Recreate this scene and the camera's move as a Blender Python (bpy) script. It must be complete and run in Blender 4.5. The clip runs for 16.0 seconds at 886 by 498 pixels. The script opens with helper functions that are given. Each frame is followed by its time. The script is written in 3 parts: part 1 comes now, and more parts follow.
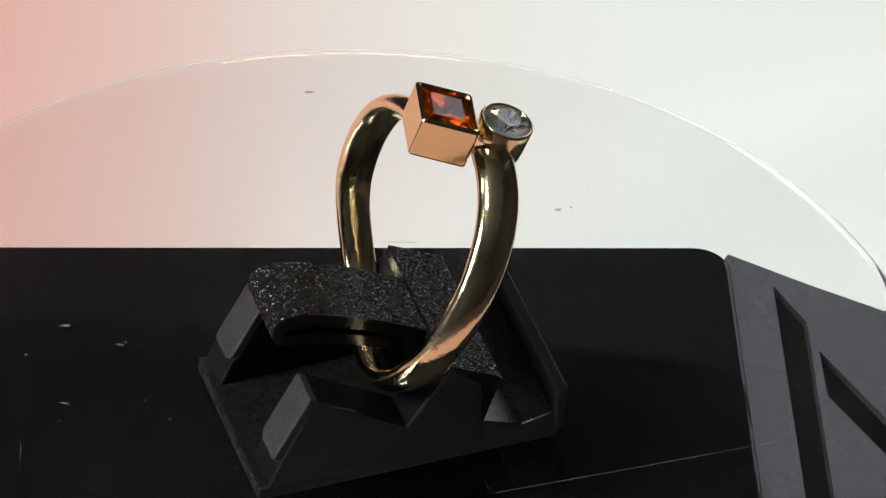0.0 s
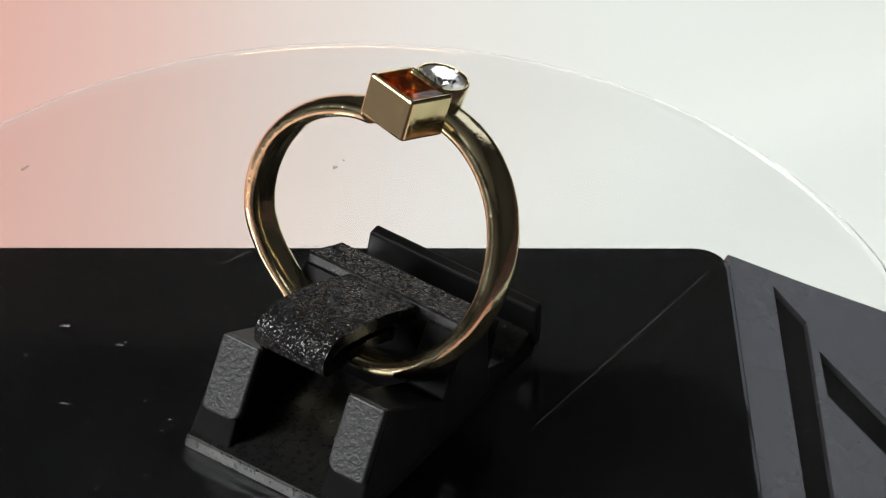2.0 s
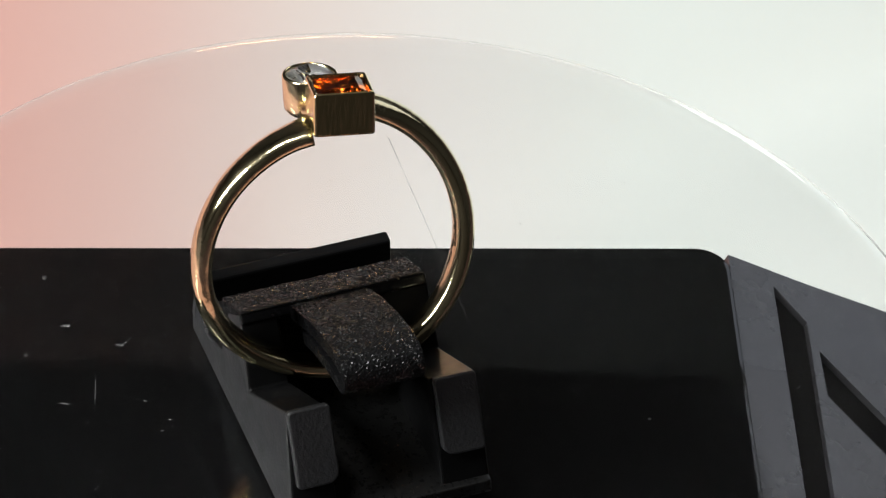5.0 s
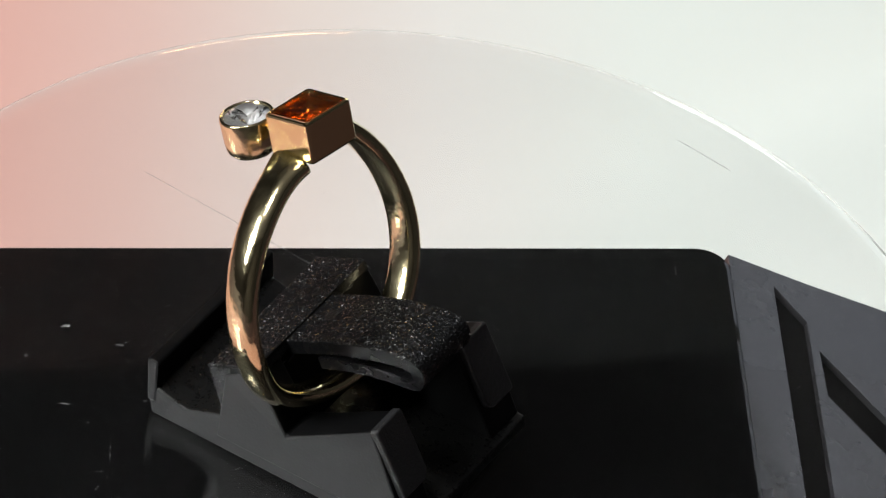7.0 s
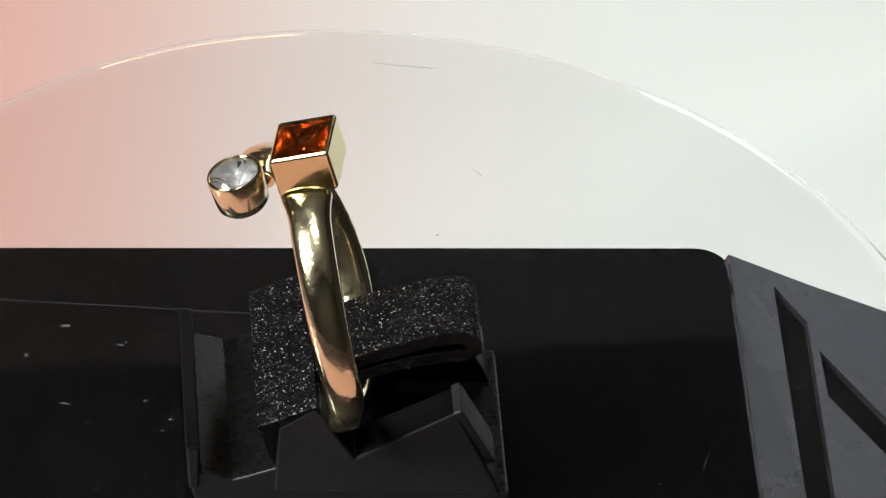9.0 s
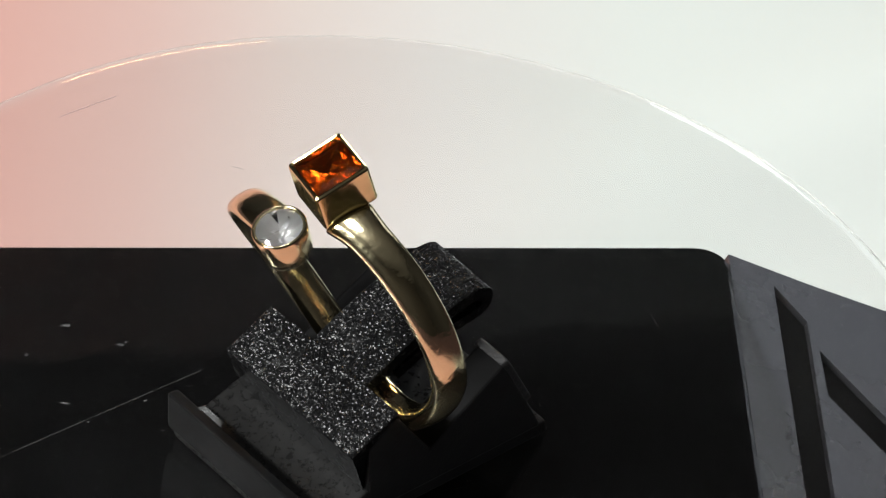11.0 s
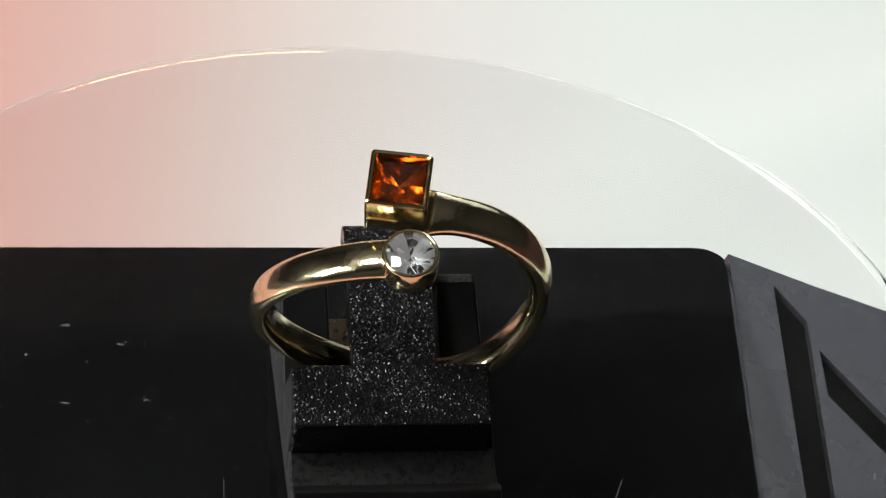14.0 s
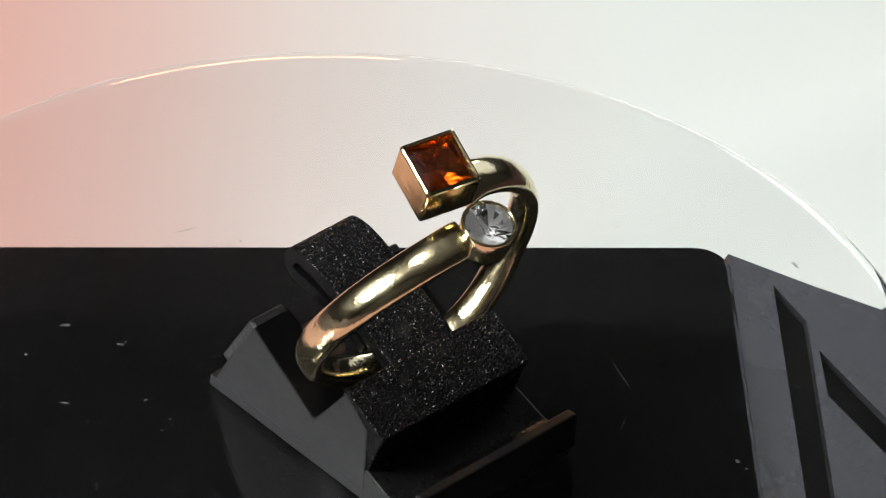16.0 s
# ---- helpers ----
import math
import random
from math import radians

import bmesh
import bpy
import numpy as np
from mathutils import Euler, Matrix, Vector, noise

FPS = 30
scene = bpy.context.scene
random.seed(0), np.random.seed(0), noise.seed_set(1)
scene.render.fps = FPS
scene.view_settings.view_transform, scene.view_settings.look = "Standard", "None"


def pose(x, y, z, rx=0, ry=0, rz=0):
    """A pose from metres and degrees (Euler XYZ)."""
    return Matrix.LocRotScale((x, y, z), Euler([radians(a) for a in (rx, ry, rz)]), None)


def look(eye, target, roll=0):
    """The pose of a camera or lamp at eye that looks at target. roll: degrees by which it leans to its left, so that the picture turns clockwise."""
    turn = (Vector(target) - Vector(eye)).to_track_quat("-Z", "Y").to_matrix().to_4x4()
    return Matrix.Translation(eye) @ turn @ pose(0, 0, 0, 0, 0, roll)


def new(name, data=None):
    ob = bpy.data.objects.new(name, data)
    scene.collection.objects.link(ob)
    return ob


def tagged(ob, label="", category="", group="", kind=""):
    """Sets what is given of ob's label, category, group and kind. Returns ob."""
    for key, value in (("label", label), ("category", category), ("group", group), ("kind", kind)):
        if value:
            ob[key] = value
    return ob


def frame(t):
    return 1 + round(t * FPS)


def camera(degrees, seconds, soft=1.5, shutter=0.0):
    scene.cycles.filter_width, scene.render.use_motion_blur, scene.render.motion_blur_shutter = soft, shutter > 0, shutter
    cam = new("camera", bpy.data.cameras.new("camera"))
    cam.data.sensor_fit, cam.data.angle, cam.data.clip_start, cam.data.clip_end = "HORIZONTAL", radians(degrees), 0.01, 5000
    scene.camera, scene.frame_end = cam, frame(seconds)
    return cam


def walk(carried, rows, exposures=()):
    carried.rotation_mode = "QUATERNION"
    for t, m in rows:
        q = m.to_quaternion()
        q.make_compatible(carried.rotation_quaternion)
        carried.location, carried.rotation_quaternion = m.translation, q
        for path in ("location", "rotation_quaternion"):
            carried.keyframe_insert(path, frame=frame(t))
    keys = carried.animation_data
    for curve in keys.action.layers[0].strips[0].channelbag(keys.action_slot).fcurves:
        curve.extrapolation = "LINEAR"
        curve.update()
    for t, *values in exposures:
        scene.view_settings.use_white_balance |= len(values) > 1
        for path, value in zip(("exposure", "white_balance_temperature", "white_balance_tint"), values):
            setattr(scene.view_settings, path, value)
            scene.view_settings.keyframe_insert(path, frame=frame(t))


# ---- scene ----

# Millimetre sizes are written as such and scaled by MM.  The spin axis of the turntable is x = y = 0.
MM = 0.001
Z0 = 0.059                      # height of the fit's origin over the table
TABLE_Z, BOX_Z = 0.0, Z0 - 0.0195

# ---- camera ----
EYE = (0.00492, -0.37801, Z0 + 0.33336)
AIM = (0.00492, -0.37801 + 0.752336, Z0 + 0.33336 - 0.65878)
cam = camera(7.05, 16.0, soft=1.2)
walk(cam, [(0.0, look(EYE, AIM, 3.49)), (16.0, look(EYE, AIM, 3.49))])

# ---- world, lights, exposure ----
world = bpy.data.worlds.new("world")
scene.world = world
world.use_nodes = True
wn = world.node_tree.nodes
sky = wn.new("ShaderNodeTexSky")
sky.sky_type, sky.sun_disc = "NISHITA", False
sky.sun_elevation, sky.sun_rotation = radians(40), radians(-110)
world.node_tree.links.new(sky.outputs[0], wn["Background"].inputs[0])
wn["Background"].inputs[1].default_value = 0.06
scene.view_settings.exposure = 0.0


def area(name, m, sx, sy, power, colour):
    d = bpy.data.lights.new(name, "AREA")
    d.shape, d.size, d.size_y, d.energy, d.color = "RECTANGLE", sx, sy, power, colour
    ob = new(name, d)
    ob.matrix_world = m
    return ob


area("skylight_light", look((-0.58, -0.10, 1.79), (0, 0, 0.05)), 0.3, 0.3, 11, (1.0, 0.99, 0.97))
area("window_light_west", look((-1.29, -0.47, 1.00), (0, 0, 0.05)), 0.40, 0.80, 37.0, (0.98, 1.0, 0.98))
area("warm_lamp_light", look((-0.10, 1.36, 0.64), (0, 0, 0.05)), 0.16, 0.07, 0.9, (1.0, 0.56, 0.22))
area("window_light_north", look((0.75, 1.39, 0.75), (0, 0, 0.05)), 0.7, 0.7, 1.3, (0.95, 0.96, 1.0))
# narrow light without a known source, added to whiten the disc's right rim
area("slit_window_light_north", look((0.31, 1.39, 0.56), (0, 0, 0.05)), 0.14, 0.4, 1.15, (0.96, 0.99, 0.96))


# ---- materials ----


def mat(name, colour=(0.5, 0.5, 0.5), rough=0.5, metal=0.0, **kw):
    m = bpy.data.materials.new(name)
    m.use_nodes = True
    b = m.node_tree.nodes["Principled BSDF"]
    b.inputs["Base Color"].default_value = (*colour, 1)
    b.inputs["Roughness"].default_value, b.inputs["Metallic"].default_value = rough, metal
    for k, v in kw.items():
        b.inputs[k.replace("_", " ")].default_value = v
    return m


def node(m, kind, **inputs):
    n = m.node_tree.nodes.new(kind)
    for k, v in inputs.items():
        n.inputs[k].default_value = v
    return n


def wire(m, a, b):
    m.node_tree.links.new(a, b)


def bsdf(m):
    return m.node_tree.nodes["Principled BSDF"]


def noise_of(m, scale, detail=4.0, rough=0.5, co=None):
    n = node(m, "ShaderNodeTexNoise", Scale=scale, Detail=detail, Roughness=rough)
    if co is None:
        co = node(m, "ShaderNodeTexCoord").outputs["Object"]
    wire(m, co, n.inputs["Vector"])
    return n


def ramp(m, src, stops):
    r = m.node_tree.nodes.new("ShaderNodeValToRGB")
    e = r.color_ramp.elements
    while len(e) < len(stops):
        e.new(0.5)
    for q, (at, c) in zip(e, stops):
        q.position, q.color = at, (*c, 1) if len(c) == 3 else c
    wire(m, src, r.inputs[0])
    return r


def bump(m, src, strength, dist, prev=None):
    b = node(m, "ShaderNodeBump", Strength=strength, Distance=dist)
    wire(m, src, b.inputs["Height"])
    if prev is not None:
        wire(m, prev.outputs[0], b.inputs["Normal"])
    wire(m, b.outputs[0], bsdf(m).inputs["Normal"])
    return b


def g3(v):
    return (v, v, v)


def make_gold():
    m = mat("polished_gold", (0.83, 0.62, 0.33), 0.12, 1.0)
    n1 = noise_of(m, 320, 3)
    n2 = noise_of(m, 3000, 3)
    n3 = noise_of(m, 1000, 2)
    r = ramp(m, n1.outputs[0], [(0.35, g3(0.09)), (0.7, g3(0.21))])
    wire(m, r.outputs[0], bsdf(m).inputs["Roughness"])
    b = bump(m, n1.outputs[0], 0.25, 0.00012)
    b = bump(m, n3.outputs[0], 0.5, 0.00008, b)
    bump(m, n2.outputs[0], 0.35, 0.00003, b)
    c = ramp(m, n1.outputs[0], [(0.3, (0.79, 0.67, 0.41)), (0.7, (0.85, 0.75, 0.48))])
    wire(m, c.outputs[0], bsdf(m).inputs["Base Color"])
    return m


def make_brushed_gold():
    m = mat("scratched_gold", (0.80, 0.66, 0.36), 0.2, 1.0)
    tc = node(m, "ShaderNodeTexCoord")
    mp = node(m, "ShaderNodeMapping")
    mp.inputs["Rotation"].default_value = (0.3, 0.7, 0.8)
    mp.inputs["Scale"].default_value = (1, 7, 1)
    wire(m, tc.outputs["Object"], mp.inputs[0])
    n1 = noise_of(m, 900, 2, 0.5, mp.outputs[0])
    r = ramp(m, n1.outputs[0], [(0.35, g3(0.06)), (0.7, g3(0.2))])
    wire(m, r.outputs[0], bsdf(m).inputs["Roughness"])
    bump(m, n1.outputs[0], 0.16, 0.00004)
    return m


def make_grain():
    m = mat("grained_black_plastic", (0.005, 0.005, 0.0055), 0.22, IOR=1.5, Specular_IOR_Level=0.3)
    n2 = noise_of(m, 900, 3)
    r = ramp(m, n2.outputs[0], [(0.3, g3(0.19)), (0.7, g3(0.30))])
    wire(m, r.outputs[0], bsdf(m).inputs["Roughness"])
    return m


def make_satin():
    m = mat("satin_black_plastic", (0.017, 0.017, 0.0184), 0.42, Specular_IOR_Level=0.22)
    n1 = noise_of(m, 4500, 2)
    n2 = noise_of(m, 350, 4)
    b = bump(m, n2.outputs[0], 0.15, 0.0002)
    bump(m, n1.outputs[0], 0.35, 0.00006, b)
    r = ramp(m, n2.outputs[0], [(0.3, g3(0.36)), (0.75, g3(0.55))])
    wire(m, r.outputs[0], bsdf(m).inputs["Roughness"])
    return m


def make_pad():
    """Matt black plastic with a fine moulded grain."""
    m = mat("fine_grained_black_plastic", (0.017, 0.017, 0.0184), 0.42, Specular_IOR_Level=0.5)
    n1 = noise_of(m, 2600, 3, 0.6)
    n2 = noise_of(m, 500, 3)
    b = bump(m, n2.outputs[0], 0.2, 0.0001)
    bump(m, n1.outputs[0], 0.8, 0.00012, b)
    return m


def make_gloss(name, colour, rough):
    m = mat(name, colour, rough)
    n1 = noise_of(m, 120, 5, 0.6)
    r = ramp(m, n1.outputs[0], [(0.35, g3(rough * 0.7)), (0.75, g3(rough * 1.5))])
    wire(m, r.outputs[0], bsdf(m).inputs["Roughness"])
    c = ramp(m, n1.outputs[0], [(0.3, tuple(0.8 * v for v in colour)), (0.8, tuple(1.3 * v for v in colour))])
    wire(m, c.outputs[0], bsdf(m).inputs["Base Color"])
    return m


def make_smooth():
    """Smooth moulded black plastic with dull scuffs."""
    m = mat("smooth_black_plastic", (0.004, 0.004, 0.0043), 0.3, Specular_IOR_Level=0.5)
    n = noise_of(m, 1900, 6, 0.7)
    r = ramp(m, n.outputs[0], [(0.3, g3(0.22)), (0.75, g3(0.4))])
    wire(m, r.outputs[0], bsdf(m).inputs["Roughness"])
    c = ramp(m, n.outputs[0], [(0.35, g3(0.004)), (0.9, g3(0.011))])
    wire(m, c.outputs[0], bsdf(m).inputs["Base Color"])
    return m


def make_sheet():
    """White paper; the pinkish light on one side is painted into its colour."""
    m = mat("paper_with_painted_pink_light", (0.8, 0.8, 0.8), 0.7)
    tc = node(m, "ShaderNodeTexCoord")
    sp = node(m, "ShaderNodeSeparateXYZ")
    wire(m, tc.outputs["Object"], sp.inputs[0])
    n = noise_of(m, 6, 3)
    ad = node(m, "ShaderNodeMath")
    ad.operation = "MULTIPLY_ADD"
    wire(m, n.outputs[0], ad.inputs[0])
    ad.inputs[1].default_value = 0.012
    fr = node(m, "ShaderNodeMath")          # pink also painted on the unseen front, for peach reflections in the gold
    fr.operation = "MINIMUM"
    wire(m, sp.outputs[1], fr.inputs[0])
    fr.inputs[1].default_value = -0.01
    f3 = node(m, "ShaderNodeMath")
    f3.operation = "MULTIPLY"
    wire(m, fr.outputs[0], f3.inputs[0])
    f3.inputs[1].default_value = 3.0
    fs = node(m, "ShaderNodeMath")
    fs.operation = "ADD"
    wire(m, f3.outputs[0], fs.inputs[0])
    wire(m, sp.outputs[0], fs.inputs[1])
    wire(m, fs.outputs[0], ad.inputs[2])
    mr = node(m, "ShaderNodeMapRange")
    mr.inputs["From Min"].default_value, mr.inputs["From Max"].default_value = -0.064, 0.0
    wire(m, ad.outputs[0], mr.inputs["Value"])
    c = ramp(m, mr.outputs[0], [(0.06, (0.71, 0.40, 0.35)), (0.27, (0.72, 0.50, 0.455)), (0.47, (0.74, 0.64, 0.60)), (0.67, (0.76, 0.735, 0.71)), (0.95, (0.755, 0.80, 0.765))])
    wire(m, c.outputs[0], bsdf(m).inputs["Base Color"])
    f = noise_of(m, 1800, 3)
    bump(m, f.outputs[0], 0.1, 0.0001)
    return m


def make_paint(name, colour):
    m = mat(name, colour, 0.8)
    n = noise_of(m, 3, 5)
    c = ramp(m, n.outputs[0], [(0.3, tuple(0.85 * v for v in colour)), (0.7, colour)])
    wire(m, c.outputs[0], bsdf(m).inputs["Base Color"])
    return m


GOLD, BRUSHED = make_gold(), make_brushed_gold()
GRAIN, SATIN = make_grain(), make_satin()
PANEL = make_gloss("glossy_black_panel", (0.0018, 0.0018, 0.0019), 0.05)
CASE = make_gloss("glossy_grey_case", (0.027, 0.027, 0.029), 0.16)
SMOOTH, PAD = make_smooth(), make_pad()
# low-sheen near-black that keeps the clip's hollows dark, as if shaded
DULL = make_gloss("dull_black_plastic", (0.004, 0.004, 0.0043), 0.4)
bsdf(DULL).inputs["Specular IOR Level"].default_value = 0.12
SLOT = make_paint("matt_black_slot", (0.004, 0.004, 0.004))
bsdf(SLOT).inputs["Specular IOR Level"].default_value = 0.12
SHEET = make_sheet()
CEILING = make_paint("ceiling_paint", (0.30, 0.295, 0.29))
PALE_WALL = make_paint("brown_wall_paint", (0.05, 0.045, 0.042))
WALL = make_paint("dark_wall_paint", (0.014, 0.013, 0.013))
TABLE = make_paint("dark_stained_table", (0.034, 0.013, 0.016))
FLOORING = make_paint("dark_floor", (0.05, 0.035, 0.025))
ACRYLIC = mat("clear_acrylic", (1, 1, 1), 0.025, IOR=1.49, Transmission_Weight=1.0)
ACRYLIC_EDGE = mat("polished_acrylic_edge", (0.95, 0.96, 0.93), 0.15, IOR=1.49, Transmission_Weight=0.8, Alpha=0.32)
SAPPHIRE = mat("orange_gemstone", (0.97, 0.55, 0.2), 0.01, IOR=1.77, Transmission_Weight=1.0)
SAPPHIRE_BACK = mat("orange_gemstone_back_facets", (0.85, 0.40, 0.14), 0.16, 1.0)
DIAMOND = mat("colourless_gemstone", (1, 1, 1), 0.0, IOR=2.2, Transmission_Weight=1.0)
DIAMOND_BACK = mat("colourless_gemstone_back_facets", (0.97, 0.97, 0.98), 0.07, 1.0)
# rough white metal on some back facets, added to brighten the clear stone
DIAMOND_GLOW = mat("brightening_rough_metal_facets", (0.98, 0.98, 0.98), 0.48, 1.0)
DUST = mat("pale_dust", (0.16, 0.16, 0.16), 0.7, Alpha=0.27)
PANEL_DUST = mat("grey_lint", (0.2, 0.2, 0.2), 0.7, Alpha=0.34)
SCRATCH = mat("whitened_scratch", (0.22, 0.22, 0.22), 0.5, Alpha=0.22)

# ---- mesh helpers (sizes in mm unless said) ----


def part(name, bm, material, parent=None, label="", smooth=False, scale=MM):
    if scale != 1:
        bmesh.ops.scale(bm, vec=(scale,) * 3, verts=bm.verts)
    me = bpy.data.meshes.new(name)
    bmesh.ops.recalc_face_normals(bm, faces=bm.faces)
    bm.to_mesh(me)
    bm.free()
    me.materials.append(material)
    for f in me.polygons:
        f.use_smooth = smooth and len(f.vertices) < 5
    ob = new(name, me)
    if parent is not None:
        ob.parent = parent
    if label:
        ob["label"] = label
    return ob


def box(bm, x0, x1, y0, y1, z0, z1):
    m = Matrix.Translation(((x0 + x1) / 2, (y0 + y1) / 2, (z0 + z1) / 2)) @ Matrix.Diagonal((x1 - x0, y1 - y0, z1 - z0, 1))
    return bmesh.ops.create_cube(bm, size=1, matrix=m)["verts"]


def prism(pts, y0, y1, bev=0.0, seg=2):
    """A profile in x, z drawn out from y0 to y1, with its edges rounded."""
    bm = bmesh.new()
    a = [bm.verts.new((x, y0, z)) for x, z in pts]
    b = [bm.verts.new((x, y1, z)) for x, z in pts]
    n = len(pts)
    bm.faces.new(a)
    bm.faces.new(b[::-1])
    for i in range(n):
        bm.faces.new((a[i], b[i], b[(i + 1) % n], a[(i + 1) % n]))
    if bev:
        bmesh.ops.recalc_face_normals(bm, faces=bm.faces)
        bmesh.ops.bevel(bm, geom=list(bm.edges), offset=bev, segments=seg, affect="EDGES", profile=0.5)
    return bm


def rings(bm, loops, cap0=True, cap1=True):
    """Skins a row of vertex loops of equal length."""
    vs = [[bm.verts.new(p) for p in l] for l in loops]
    for p, q in zip(vs, vs[1:]):
        for i in range(len(p)):
            j = (i + 1) % len(p)
            bm.faces.new((p[i], p[j], q[j], q[i]))
    if cap0:
        bm.faces.new(vs[0][::-1])
    if cap1:
        bm.faces.new(vs[-1])
    return bm


def squircle(h, r, z, n=6, cx=0.0, cy=0.0):
    out = []
    for k, (sx, sy) in enumerate(((1, 1), (-1, 1), (-1, -1), (1, -1))):
        for i in range(n + 1):
            a = math.pi / 2 * (k + i / n)
            out.append((cx + sx * (h - r) + r * math.cos(a), cy + sy * (h - r) + r * math.sin(a), z))
    return out


def circle(r, z, n=48, cx=0.0, cy=0.0):
    return [(cx + r * math.cos(2 * math.pi * i / n), cy + r * math.sin(2 * math.pi * i / n), z) for i in range(n)]


# ---- room, table, backdrop sheet ----


def wall_with_windows(name, x0, x1, h, holes, m, paint):
    """A wall 0.1 m thick along x, with openings (x0, x1, z0, z1) in order of x."""
    bm = bmesh.new()
    at = x0
    for a, b, c, d in holes:
        box(bm, at, a, 0, 0.1, -0.75, h)
        box(bm, a, b, 0, 0.1, -0.75, c)
        box(bm, a, b, 0, 0.1, d, h)
        at = b
    box(bm, at, x1, 0, 0.1, -0.75, h)
    ob = part(name, bm, paint, scale=1)
    ob.matrix_world = m
    return tagged(ob, "plain painted room wall", "wall", kind="structure")


def build_room():
    # the narrow first opening is made up, for the added rim light
    wall_with_windows("wall_north", -1.3, 1.3, 1.8, ((0.24, 0.38, 0.36, 0.76), (0.4, 1.1, 0.4, 1.1)), pose(0, 1.4, 0), WALL)
    wall_with_windows("wall_west", -1.5, 1.4, 1.8, ((-0.70, -0.24, 0.60, 1.40),), pose(-1.3, 0, 0, rz=90), PALE_WALL)
    wall_with_windows("wall_east", -1.5, 1.4, 1.8, (), pose(1.4, 0, 0, rz=90), WALL)
    wall_with_windows("wall_south", -1.3, 1.3, 1.8, (), pose(0, -1.6, 0), PALE_WALL)
    bm = bmesh.new()
    for x0, x1, y0, y1 in ((-1.4, -0.74, -1.6, 1.5), (-0.42, 1.4, -1.6, 1.5), (-0.74, -0.42, -1.6, -0.26), (-0.74, -0.42, 0.06, 1.5)):
        box(bm, x0, x1, y0, y1, 1.8, 1.9)
    tagged(part("ceiling", bm, CEILING, scale=1), "painted ceiling with a square roof light", "ceiling", kind="structure")
    bm = bmesh.new()
    box(bm, -1.4, 1.4, -1.6, 1.5, -0.85, -0.75)
    tagged(part("floor", bm, FLOORING, scale=1), "dark floor", "floor", kind="structure")


def build_sheet():
    bm = bmesh.new()
    nx, ny = 200, 230
    vs = []
    for j in range(ny + 1):
        for i in range(nx + 1):
            x, y = -0.17 + 0.27 * i / nx, -0.125 + 0.575 * j / ny
            z = 0.0
            if y > 0.05:
                z += 0.004 * noise.noise((x * 9, y * 7, 0.3)) * min(1, (y - 0.05) / 0.05)
            # a soft fold slantwise across the white part, added to imitate a shadow band
            q = (0.425 * (x - 0.0266) - 0.905 * (y - 0.083)) / 0.010
            z += 0.0042 * math.exp(-q * q) * max(0.0, min(1.0, (x + 0.01) / 0.06))
            vs.append(bm.verts.new((x, y, z)))
    for j in range(ny):
        for i in range(nx):
            k = j * (nx + 1) + i
            bm.faces.new((vs[k], vs[k + 1], vs[k + nx + 2], vs[k + nx + 1]))
    tagged(part("backdrop", bm, SHEET, scale=1, smooth=True), "white paper sheet with pink light painted on one side", "backdrop", kind="structure")
    bm = bmesh.new()
    box(bm, -0.6, 0.6, -0.4, 0.6, -0.04, -0.006)
    for x in (-0.55, 0.51):
        for y in (-0.35, 0.51):
            box(bm, x, x + 0.04, y, y + 0.04, -0.75, -0.04)
    tagged(part("tabletop", bm, TABLE, scale=1), "dark wooden table under the paper", "table", kind="structure")


# ---- the turntable's base ----
BASE = Matrix.Translation((0.02720, 0.01385, BOX_Z)) @ pose(0, 0, 0, rz=5.2)   # x out of the side, y along it


